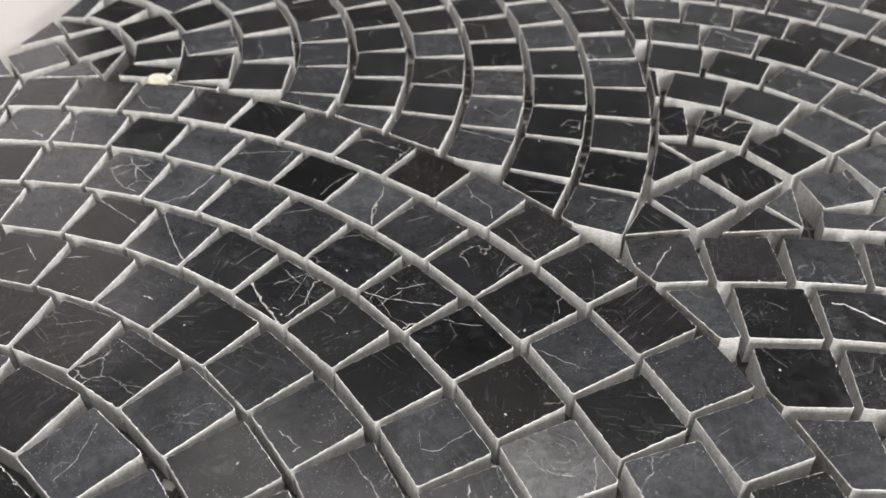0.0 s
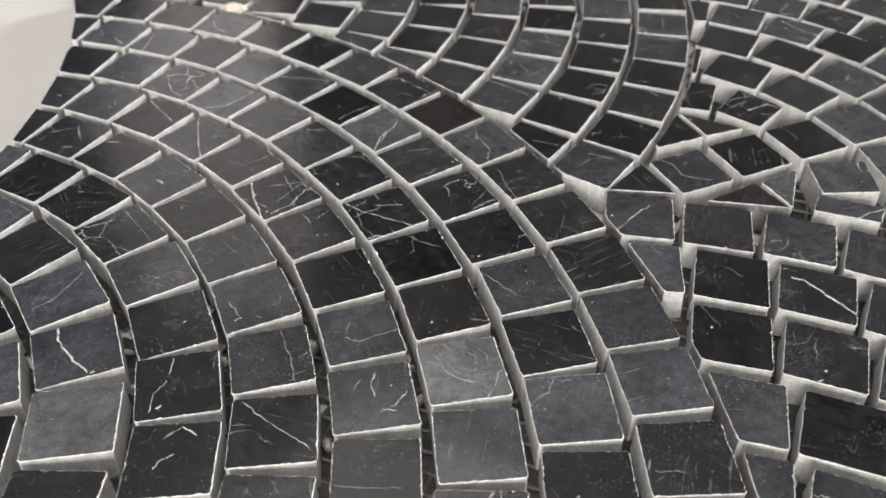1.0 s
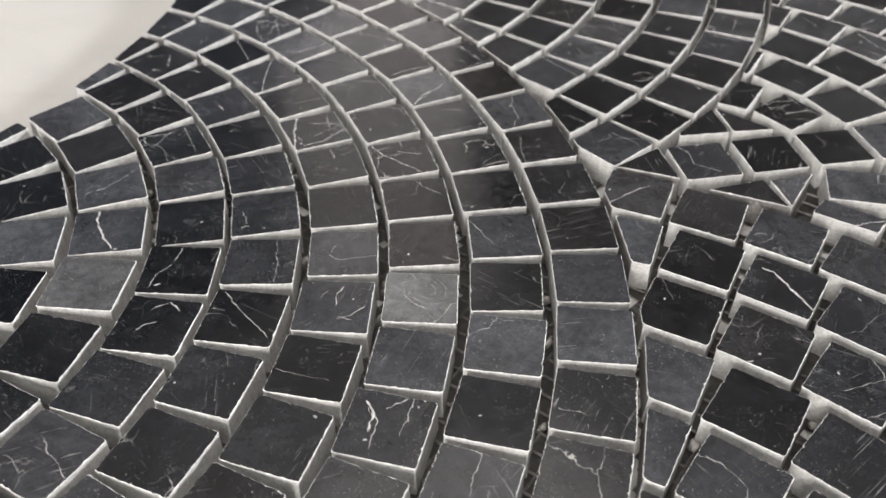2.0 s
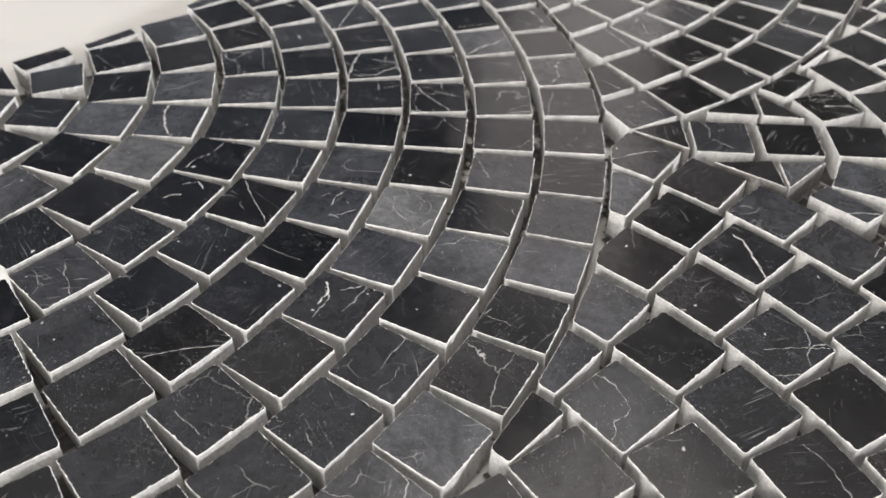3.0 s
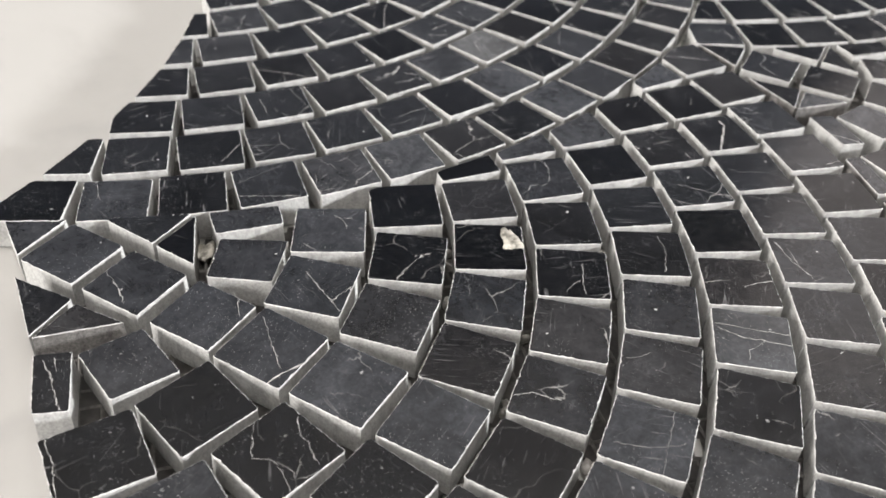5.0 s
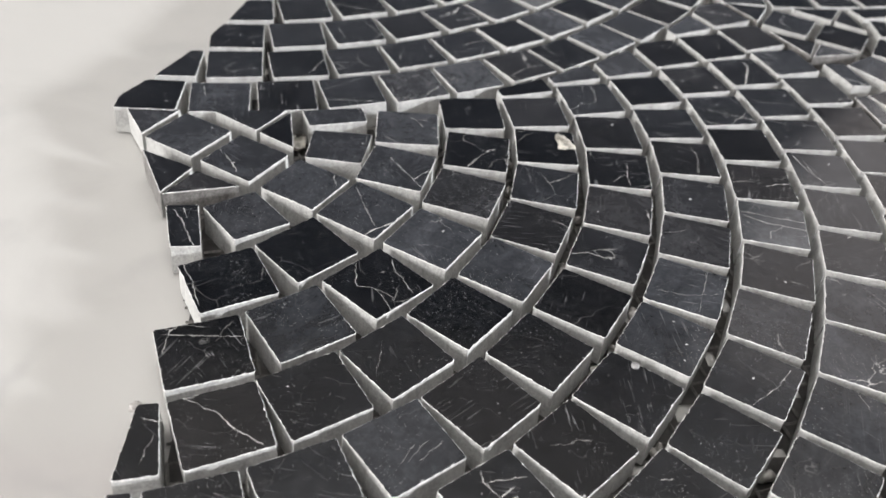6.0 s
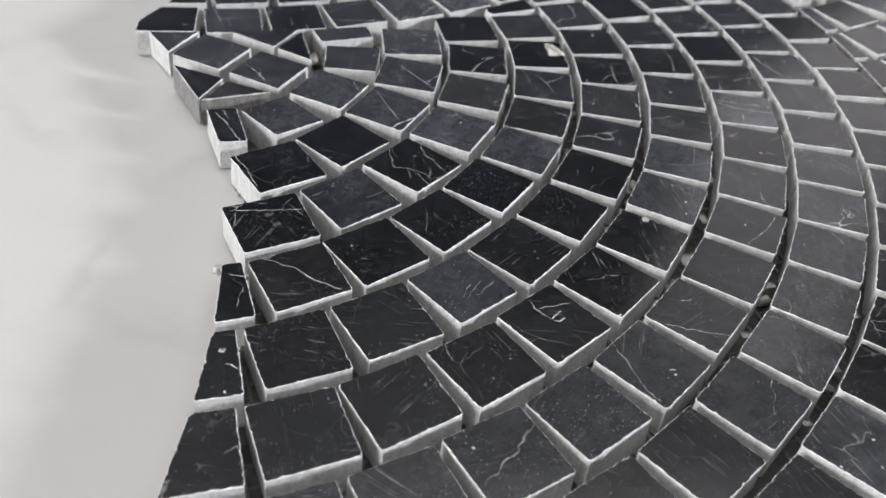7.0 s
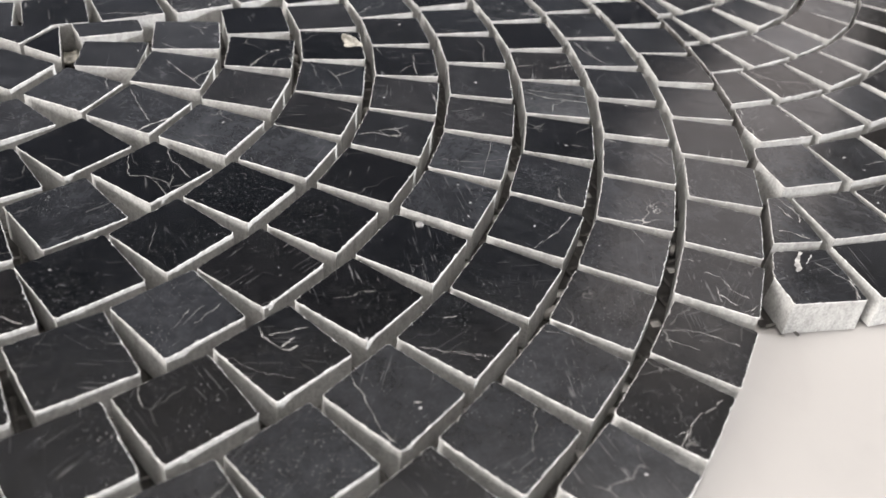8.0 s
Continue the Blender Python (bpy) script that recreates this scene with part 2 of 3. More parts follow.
resin = make_plain("backing_resin", (0.035, 0.033, 0.031, 1), (0.09, 0.086, 0.082, 1), 250, 0.45)
ceiling_white = make_plain("white_ceiling_paint", (0.74, 0.72, 0.70, 1), (0.79, 0.77, 0.75, 1), 6, 0.85)
floor_grey = make_plain("grey_floor", (0.28, 0.27, 0.26, 1), (0.36, 0.35, 0.33, 1), 5, 0.5)


# ---------------------------------------------------------------- shapes
def mesh_of(name, bm, *mats):
    me = bpy.data.meshes.new(name)
    bm.to_mesh(me)
    bm.free()
    for m in mats:
        me.materials.append(m)
    return me


def box(bm, x0, x1, y0, y1, z0, z1):
    v = [bm.verts.new((x, y, z)) for z in (z0, z1) for x, y in ((x0, y0), (x1, y0), (x1, y1), (x0, y1))]
    for f in ((3, 2, 1, 0), (4, 5, 6, 7), (0, 1, 5, 4), (1, 2, 6, 5), (2, 3, 7, 6), (3, 0, 4, 7)):
        bm.faces.new([v[k] for k in f])


def slab(name, mat, size, label, category, kind="structure"):
    bm = bmesh.new()
    box(bm, *size)
    return tagged(new(name, mesh_of(name, bm, mat)), label, category, kind=kind)


# ---------------------------------------------------------------- the room round the table, unseen and added
slab("floor", floor_grey, (-3.6, 5.6, -5.8, 3.6, FLOOR - 0.1, FLOOR), "plain grey floor under the table", "floor")
# Ceiling and walls are assumed, and shape the light and the reflections.
slab("ceiling", ceiling_white, (-3.6, 5.6, -5.8, 3.6, CEILING, CEILING + 0.1), "plain white ceiling, unseen, added for the tiles to mirror", "ceiling")
slab("wall_east", wall_dark, (5.6, 5.7, -5.8, 3.6, FLOOR, CEILING), "plain grey wall, unseen, added to keep the light down", "wall")
slab("wall_south", wall_white, (-3.6, 5.6, -5.9, -5.8, FLOOR, CEILING), "plain white wall, unseen, added to close the room", "wall")
slab("wall_north", wall_warm, (-3.6, 5.6, 3.6, 3.7, FLOOR, CEILING), "plain dark brownish grey wall, unseen, added for the tiles to mirror", "wall")
slab("wall_west", wall_dark, (-3.7, -3.6, -5.8, 3.6, FLOOR, CEILING), "plain dark bluish grey wall, unseen, added for the tiles to mirror", "wall")


def table():
    top = new("table")
    tagged(top, "white stone-topped table with faint grey stains", "table")
    bm = bmesh.new()
    box(bm, -0.75, 0.85, -0.45, 0.65, -0.03, 0.0)
    bmesh.ops.bevel(bm, geom=bm.edges[:], offset=0.003, segments=2, affect="EDGES")
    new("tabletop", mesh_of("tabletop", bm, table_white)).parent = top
    for x in (-0.68, 0.78):
        for y in (-0.38, 0.58):
            bm = bmesh.new()
            box(bm, x - 0.03, x + 0.03, y - 0.03, y + 0.03, FLOOR, -0.03)
            new("leg", mesh_of("leg", bm, wall_white)).parent = top


table()


# ---------------------------------------------------------------- tiles
def clip(poly, nx, ny, d):
    """The part of a polygon with nx * x + ny * y <= d."""
    out = []
    for a, b in zip(poly, poly[1:] + poly[:1]):
        da, db = a[0] * nx + a[1] * ny - d, b[0] * nx + b[1] * ny - d
        if da <= 0:
            out.append(a)
        if da * db < 0:
            s = da / (da - db)
            out.append((a[0] + s * (b[0] - a[0]), a[1] + s * (b[1] - a[1])))
    return out


def area_of(poly):
    return 0.5 * sum(a[0] * b[1] - b[0] * a[1] for a, b in zip(poly, poly[1:] + poly[:1]))


def piece(poly, rnd, cuts=()):
    """A sawn tile: a polished top with a chipped arris, and straight sawn sides; cuts: the sides cut again when the sheet was laid out."""
    bm = bmesh.new()
    n = len(poly)
    foot = [bm.verts.new((x * 0.992, y * 0.992, -THICK)) for x, y in poly]
    rim, top, corners = [], [], []
    for k in range(n):
        a, b = poly[k], poly[(k + 1) % n]
        length = math.hypot(b[0] - a[0], b[1] - a[1])
        before = poly[k - 1]
        corners.append(len(rim))
        count = max(1, int(length / 0.0005))
        for step in range(count):
            s = (step + rnd.uniform(-0.35, 0.35)) / count if step else 0.0
            x, y = a[0] + s * (b[0] - a[0]), a[1] + s * (b[1] - a[1])
            nx, ny = -(b[1] - a[1]) / length, (b[0] - a[0]) / length
            w = rnd.uniform(0.00005, 0.00013) if rnd.random() < 0.985 else rnd.uniform(0.00013, 0.00026)
            ix, iy = nx * w, ny * w
            if step == 0:
                l2 = math.hypot(a[0] - before[0], a[1] - before[1])
                mx, my = -(a[1] - before[1]) / l2, (a[0] - before[0]) / l2
                w2 = min(w, 0.0002)
                half = max(0.45, 1 + nx * mx + ny * my)
                ix, iy = (nx + mx) * w2 / half, (ny + my) * w2 / half
                x, y = x + (nx + mx) * 0.00026, y + (ny + my) * 0.00026
            if step:
                dent = rnd.uniform(0, 0.00014) if rnd.random() < 0.93 else rnd.uniform(0.00012, 0.00032)
                x, y = x + nx * dent, y + ny * dent
            rim.append(bm.verts.new((x, y, -rnd.uniform(0.00005, 0.00015))))
            top.append(bm.verts.new((x + ix, y + iy, 0)))
    bm.faces.new(top)
    for k in range(len(rim)):
        j = (k + 1) % len(rim)
        bm.faces.new((rim[k], rim[j], top[j], top[k])).material_index = 2
    corners.append(len(rim))
    waist = [bm.verts.new((rim[corners[k]].co.x, rim[corners[k]].co.y, -0.0006)) for k in range(n)]
    for k in range(n):
        j = (k + 1) % n
        run = [rim[q % len(rim)] for q in range(corners[k], corners[k + 1] + 1)]
        bm.faces.new([foot[k], foot[j], waist[j], waist[k]]).material_index = 3 if k in cuts else 1
        bm.faces.new([waist[k], waist[j]] + run[::-1]).material_index = 3 if k in cuts else 1
    return mesh_of("tile", bm, stone, sawn, edge, fresh)


shape_rnd = random.Random(11)
SQUARES, LARGER = [], []     # the inner rings are of slightly larger tiles
for n in range(60):
    h = (TILE if n < 40 else INNER) / 2
    (SQUARES if n < 40 else LARGER).append(piece([(u * h + shape_rnd.uniform(-2e-4, 2e-4), v * h + shape_rnd.uniform(-2e-4, 2e-4)) for u, v in ((-1, -1), (1, -1), (1, 1), (-1, 1))], shape_rnd))


LAID = []      # every tile with its place


def place_tile(sheet, mesh, x, y, turn, rnd):
    ob = new("tile", mesh)
    ob.parent = sheet
    ob.location = (x, y, TOP + rnd.gauss(0, 0.00012))
    ob.rotation_euler = (rnd.gauss(0, 0.009), rnd.gauss(0, 0.009), turn)
    ob.color = (0.55 * rnd.betavariate(1.2, 2.4), rnd.random() ** 4, 0, 1)
    LAID.append((sheet.location.x + x, sheet.location.y + y, ob))
    return ob


def outside(x, y, cutters, slack=0.0):
    return all(math.hypot(x - q[0], y - q[1]) > rad - slack for q, rad in cutters)


CENTRES = [plan[0] for plan in (FAN_A, FAN_B, FAN_C, FAN_D)]


def backed(x, y, cutters, free, joint):
    """Whether the backing reaches here: it ends sooner along a free rim than along a joint between sheets."""
    return all(math.hypot(x - q[0], y - q[1]) > rad + (joint if q in CENTRES else free) for q, rad in cutters)


def net(sheet, c, axis, cutters, rnd):
    """The glass-fibre net that the tiles are glued on, with drops of glue in the joints."""
    bm = bmesh.new()
    laid = np.array([(ob.location.x, ob.location.y) for ob in sheet.children])

    def under(x, y, reach):
        return ((laid - (x, y)) ** 2).sum(axis=1).min() < reach * reach

    step, w = 0.0042, 0.00035
    ca, sa = math.cos(radians(axis + 45)), math.sin(radians(axis + 45))
    reach = RING_OUT + TILE / 2 - 0.0015
    count = int(reach / step) + 1
    for way in (0, 1):
        for i in range(-count, count + 1):
            for j in range(-count, count):
                u0, u1, v = j * step, (j + 1) * step, i * step
                ends = [(u, v) if way == 0 else (v, u) for u in (u0, u1)]
                ends = [(ca * a - sa * b, sa * a + ca * b) for a, b in ends]
                mx, my = (ends[0][0] + ends[1][0]) / 2, (ends[0][1] + ends[1][1]) / 2
                far = math.hypot(mx, my)
                turn = (math.degrees(math.atan2(my, mx)) - axis + 180) % 360 - 180
                if far > reach or (far > 0.02 and abs(turn) > 62) or not backed(mx + c[0], my + c[1], cutters, 0.0055, 0.002) or not under(mx, my, 0.0095):
                    continue
                dx, dy = ends[1][0] - ends[0][0], ends[1][1] - ends[0][1]
                l = math.hypot(dx, dy)
                px, py = -dy / l * w, dx / l * w
                z = 0.0007 + 0.0002 * way
                v = [bm.verts.new((e[0] + q * px, e[1] + q * py, z + zz)) for e in ends for q, zz in ((-1, -0.0002), (0, 0.0002), (1, -0.0002))]
                for f in ((0, 3, 4, 1), (1, 4, 5, 2), (2, 5, 3, 0)):
                    bm.faces.new([v[k] for k in f])
    film = bmesh.new()
    cell = 0.002
    m = int(0.2 / cell)
    corner = {}
    for i in range(-m, m):
        for j in range(-m, m):
            mx, my = (i + 0.5) * cell, (j + 0.5) * cell
            far = math.hypot(mx, my)
            turn = (math.degrees(math.atan2(my, mx)) - axis + 180) % 360 - 180
            if far > reach - 0.001 or (far > 0.02 and abs(turn) > 62) or not backed(mx + c[0], my + c[1], cutters, 0.005, 0.0) or not under(mx, my, 0.0109):
                continue
            quad = []
            for a, b in ((i, j), (i + 1, j), (i + 1, j + 1), (i, j + 1)):
                if (a, b) not in corner:
                    corner[a, b] = film.verts.new((a * cell, b * cell, 0.0003 + rnd.uniform(0, 0.0002)))
                quad.append(corner[a, b])
            film.faces.new(quad)
    bmesh.ops.solidify(film, geom=film.faces[:], thickness=0.0002)
    ob = new("backing_film", mesh_of("backing_film", film, resin))
    ob.parent = sheet
    tagged(ob, "dull grey resin film")
    ob = new("backing_net", mesh_of("backing_net", bm, thread))
    ob.parent = sheet
    tagged(ob, "grey glass-fibre net", kind="stuff")


def smooth(bm):
    for f in bm.faces:
        f.smooth = True


def lumpy(bm, place, size, rnd, rough=0.25, divide=2):
    made = bmesh.ops.create_icosphere(bm, subdivisions=divide, radius=1.0)["verts"]
    seed = Vector((rnd.uniform(0, 50), rnd.uniform(0, 50), rnd.uniform(0, 50)))
    turn = Matrix.Rotation(rnd.uniform(0, 6.28), 3, "Z")
    for v in made:
        k = 1 + rough * noise.noise(v.co * 1.7 + seed)
        v.co = Vector(place) + turn @ Vector((v.co.x * size[0] * k, v.co.y * size[1] * k, v.co.z * size[2] * k))


def joint_glue(sheet, c, axis, cutters, rnd):
    """Drops of glue that came up in the joints between the rings."""
    bm = bmesh.new()
    for i in range(6):
        r = RING_OUT - (i + 0.5) * RING_STEP
        for k in range(9):
            a = radians(axis + rnd.uniform(-58, 58))
            x, y = r * math.cos(a), r * math.sin(a)
            if outside(x + c[0], y + c[1], cutters, -0.008):
                h = rnd.uniform(0.0004, 0.0016)
                lumpy(bm, (x, y, 0.0006 + h * 0.5), (rnd.uniform(0.0005, 0.0011), rnd.uniform(0.0006, 0.0019), h), rnd, 0.5)
    smooth(bm)
    ob = new("joint_glue", mesh_of("joint_glue", bm, glue))
    ob.parent = sheet
    tagged(ob, "pale dried glue in the joints", kind="stuff")


# The tail of a fan, the same on every sheet: three whole tiles on the axis, cut pieces beside them, and the tip.
# Along the axis and across it, in mm from the fan's centre.
TAIL = [[(u, -7.2), (u + 14.6, -7.2), (u + 14.6, 7.2), (u, 7.2)] for u in (6.8, 24.0, 41.6)]
TAIL += [[(12.2, 11.3), (25.8, 10.8), (25.8, 23.0), (12.3, 12.7)], [(26.6, 10.7), (37.6, 10.2), (26.8, 23.2)],
         [(10.4, -11.4), (25.8, -21.6), (24.8, -9.9)], [(26.4, -21.6), (38.0, -9.6), (26.2, -10.6)],
         [(-8.4, 1.2), (5.3, -6.5), (4.8, 7.4)],
         [(28.4, 25.3), (34.7, 20.3), (44.8, 31.0), (39.8, 35.8)], [(36.2, 20.0), (41.8, 8.8), (54.2, 14.6), (49.0, 27.2)],
         [(30.0, -24.3), (40.6, -34.2), (45.6, -30.2), (35.3, -19.8)], [(36.4, -20.0), (49.6, -25.0), (55.2, -13.4), (41.6, -8.6)]]


def cut_tile(sheet, poly, rnd, whole=()):
    """A tile cut to a shape of its own. The cuts are the sides that do not lie on the whole tile, and the long side of a triangle."""
    tidy = [p for p, q in zip(poly, poly[1:] + poly[:1]) if math.hypot(p[0] - q[0], p[1] - q[1]) > 0.0007]
    if len(tidy) < 3 or area_of(tidy) < 0.05 * TILE * TILE:
        return
    sides = [(p, q) for p, q in zip(tidy, tidy[1:] + tidy[:1])]
    lengths = [math.hypot(q[0] - p[0], q[1] - p[1]) for p, q in sides]
    cuts = [lengths.index(max(lengths))] if len(tidy) == 3 else []
    for k, (p, q) in enumerate(sides):
        x, y = (p[0] + q[0]) / 2, (p[1] + q[1]) / 2
        inside = [(b[0] - a[0]) * (y - a[1]) - (b[1] - a[1]) * (x - a[0]) for a, b in zip(whole, whole[1:] + whole[:1])] if whole else [0]
        if min(inside) > 0.0004 * TILE:
            cuts.append(k)
    mx, my = sum(v[0] for v in tidy) / len(tidy), sum(v[1] for v in tidy) / len(tidy)
    place_tile(sheet, piece([(u - mx, v - my) for u, v in tidy], rnd, cuts), mx, my, 0, rnd)


def fan(plan, cutters, seed, aside=0.0, along=0.0):
    c, axis, rings = plan
    rnd = random.Random(seed)
    sheet = new("mosaic_sheet")
    sheet.location = (c[0], c[1], 0)
    tagged(sheet, "fan-shaped mosaic sheet of polished black marble tiles with white veins", "mosaic sheet", "fan mosaic sheets")
    for i, (arc, phase, *out) in enumerate(rings):
        r = RING_OUT - i * RING_STEP + sum(out) * 0.001
        n = 0 if r < 0.02 else int(radians(72) * r / (arc * 0.001))
        for k in range(-n, n + 1):
            a = radians(axis + phase) + (k * arc * 0.001 / r if n else 0)
            rr = r + rnd.gauss(0, 0.00012)
            a += rnd.gauss(0, 0.00012) / max(r, 0.03)
            x, y, turn = rr * math.cos(a), rr * math.sin(a), a + rnd.gauss(0, 0.010) - (radians(phase) if i > 5 else 0)
            h = (INNER if i > 5 else TILE) / 2
            whole = [(x + u * math.cos(turn) - v * math.sin(turn), y + u * math.sin(turn) + v * math.cos(turn)) for u, v in ((-h, -h), (h, -h), (h, h), (-h, h))]
            poly = whole
            for q, rad in cutters:
                dx, dy = x + c[0] - q[0], y + c[1] - q[1]
                d = math.hypot(dx, dy)
                nx, ny = dx / d, dy / d
                poly = clip(poly, -nx, -ny, -(nx * (q[0] - c[0]) + ny * (q[1] - c[1]) + rad))
                if len(poly) < 3:
                    break
            rim = any(q not in CENTRES and math.hypot(x + c[0] - q[0], y + c[1] - q[1]) < rad + TILE for q, rad in cutters)
            if len(poly) < 3 or area_of(poly) < (0.24 if rim else 0.09) * TILE * TILE:
                continue
            if poly == whole:
                place_tile(sheet, rnd.choice(LARGER if i > 5 else SQUARES), x, y, turn + rnd.randrange(4) * math.pi / 2, rnd)
            else:
                cut_tile(sheet, poly, rnd, whole)
    ca, sa = math.cos(radians(axis)), math.sin(radians(axis))
    for outline in TAIL:
        flat = [((u + along) * 0.001, (v + aside) * 0.001) for u, v in outline]
        poly = [(ca * u - sa * v, sa * u + ca * v) for u, v in flat]
        x, y = sum(v[0] for v in poly) / len(poly), sum(v[1] for v in poly) / len(poly)
        for q, rad in cutters:
            if q in CENTRES:
                dx, dy = x + c[0] - q[0], y + c[1] - q[1]
                d = math.hypot(dx, dy)
                poly = clip(poly, -dx / d, -dy / d, -((dx * (q[0] - c[0]) + dy * (q[1] - c[1])) / d + rad - 0.0034))
        if len(poly) > 2:
            cut_tile(sheet, poly, rnd)
    net(sheet, c, axis, cutters, rnd)
    joint_glue(sheet, c, axis, cutters, rnd)
    return sheet


def off(plan, turn):
    a = radians(plan[1] + turn)
    return (plan[0][0] + LATTICE * math.cos(a), plan[0][1] + LATTICE * math.sin(a))


fan(FAN_A, [(off(FAN_A, 120), REACH), (off(FAN_A, -120), REACH)], 1)
fan(FAN_B, [(FAN_A[0], REACH), (off(FAN_B, 120), REACH)], 2, -5.0)
fan(FAN_C, [(FAN_A[0], REACH), (off(FAN_C, -120), REACH)], 3, 1.9, 0.8)
fan(FAN_D, [(FAN_A[0], REACH), (FAN_B[0], REACH), (FAN_C[0], REACH)], 4, 0.3)


# ---------------------------------------------------------------- small things on and between the tiles
def lump(name, place, size, mat, label, category, seed, rough=0.5, divide=3):
    bm = bmesh.new()
    lumpy(bm, (0, 0, 0), size, random.Random(seed), rough, divide)
    smooth(bm)
    ob = tagged(new(name, mesh_of(name, bm, mat)), label, category)
    ob.location = place
    return ob


lump("stone_chip", (-0.1334, 0.1701, 0.0052), (0.0046, 0.0030, 0.0036), cream, "cream-coloured stone chip stuck in the joint between two sheets", "stone chip", 3, 0.35)


def glue_crust(place, turn, length, width, height):
    """A flat, ragged crust of dried glue along the edge of a tile."""
    bm = bmesh.new()
    made = bmesh.ops.create_icosphere(bm, subdivisions=4, radius=1.0)["verts"]
    for v in made:
        k = 1 + 0.5 * noise.noise(v.co * 1.4) + 0.2 * noise.noise(v.co * 4.0)
        bump = 0.6 + 0.8 * noise.noise(Vector((v.co.x * 5, v.co.y * 3, 7)))
        v.co = Vector((v.co.x * length * k, v.co.y * width * k * (0.75 + 0.35 * v.co.x), v.co.z * height * bump))
    smooth(bm)
    ob = tagged(new("glue_blob", mesh_of("glue_blob", bm, crust)), "cream crust of dried glue on a black tile", "glue blob")
    ob.location, ob.rotation_euler = place, (0, 0, radians(turn))


glue_crust((0.1022, 0.0731, TOP + 0.0001), 8, 0.0040, 0.0025, 0.0008)
lump("glue_blob", (0.0978, 0.0065, 0.0016), (0.0032, 0.0022, 0.0012), crust, "cream lump of glue between the tiles at a sheet's tail", "glue blob", 14, 0.8)
lump("glue_drop", (0.1782, 0.0742, TOP), (0.0008, 0.0008, 0.0005), dull, "small grey drop of glue on a black tile", "glue drop", 5, 0.1)
lump("glue_drop", (0.1866, -0.0140, 0.0045), (0.0012, 0.0009, 0.0012), glue, "small pale crumb of glue at the side of a tile", "glue drop", 6, 0.5)


# ---------------------------------------------------------------- marked tiles: their grey and their white veins
def tile_at(x, y):
    return min(LAID, key=lambda row: (row[0] - x) ** 2 + (row[1] - y) ** 2)[2]


def shade(value, *places):
    """The shade of stone of the tiles at these places in mm, 0 black to 1 grey."""
    for x, y in places:
        ob = tile_at(x * 0.001, y * 0.001)
        ob.color = (value, ob.color[1], 0, 1)


vein_rnd = random.Random(21)


def vein(width, *way):
    """A white calcite vein through a tile's polished top; places and width in mm."""
    way = [Vector((x * 0.001, y * 0.001, 0)) for x, y in way]
    middle = sum(way, Vector()) / len(way)
    tile = tile_at(middle.x, middle.y)
    c = tile.parent.location
    back = Matrix.Rotation(-tile.rotation_euler.z, 3, "Z")
    way = [back @ Vector((v.x - c.x - tile.location.x, v.y - c.y - tile.location.y, 0)) for v in way]
    fine = []
    for a, b in zip(way, way[1:]):
        steps = max(2, int((b - a).length / 0.0004))
        fine += [a.lerp(b, k / steps) for k in range(steps)]
    fine.append(way[-1])
    bm = bmesh.new()
    seed = vein_rnd.uniform(0, 90)
    left, right = [], []
    low = [min(v.co[k] for v in tile.data.vertices) + 0.0003 for k in (0, 1)]
    high = [max(v.co[k] for v in tile.data.vertices) - 0.0003 for k in (0, 1)]
    for k, v in enumerate(fine):
        d = (fine[min(k + 1, len(fine) - 1)] - fine[max(k - 1, 0)]).normalized()
        side = Vector((-d.y, d.x, 0))
        half = 0.0004 * width * vein_rnd.uniform(0.6, 1.0) * (0.62 + 0.7 * noise.noise(Vector((k * 0.2, seed, 9)))) * (0.4 if k in (0, len(fine) - 1) else 1)
        v = v + side * (vein_rnd.gauss(0, 0.00004) + 0.0004 * noise.noise(Vector((k * 0.27, seed, 0))) + 0.0002 * noise.noise(Vector((k * 0.8, seed, 5))))
        for row, s in ((left, 1), (right, -1)):
            p = v + side * s * half
            row.append(bm.verts.new((min(max(p.x, low[0]), high[0]), min(max(p.y, low[1]), high[1]), 0.00003)))
    for k in range(len(fine) - 1):
        bm.faces.new((right[k], right[k + 1], left[k + 1], left[k]))
    ob = new("vein", mesh_of("vein", bm, calcite))
    ob.parent = tile


vein(0.9, (23.1, 52.3), (26.3, 51.2), (28.5, 47.7))
vein(0.4, (27.0, 53.3), (28.1, 57.9))
vein(0.4, (31.6, 45.4), (28.1, 50.4), (24.4, 51.3))
vein(0.35, (33.1, 51.1), (31.1, 55.1), (28.6, 59.2))
# a whirl of fine threads in the grey tile
for n in range(18):
    r, a = vein_rnd.uniform(0.9, 6.4), vein_rnd.uniform(0, 6.28)
    turn = vein_rnd.uniform(0.5, 1.3)
    vein(vein_rnd.uniform(0.06, 0.15), *[(9.0 + r * (1 + 0.2 * k + vein_rnd.uniform(-0.1, 0.1)) * math.cos(a + turn * k), 80.0 + 0.8 * r * (1 + 0.2 * k) * math.sin(a + turn * k)) for k in (0, 0.33, 0.67, 1)])
# further veins
vein(0.60, (-98.3, 118.8), (-93.3, 123.6), (-92.3, 129.8), (-92.1, 134.1))
vein(0.30, (-118.1, 126.8), (-110.9, 121.4), (-106.0, 120.9))
vein(0.15, (-114.8, 125.1), (-111.9, 129.5), (-109.1, 132.6))
vein(0.30, (-109.3, 121.2), (-108.6, 124.8), (-104.8, 125.3))
vein(0.20, (-111.9, 129.5), (-104.4, 125.6))
vein(0.35, (-91.1, 143.6), (-85.0, 146.5), (-78.5, 149.4))
vein(0.15, (-78.4, 150.1), (-78.1, 141.4))
vein(0.35, (-112.3, 115.1), (-98.6, 110.2))
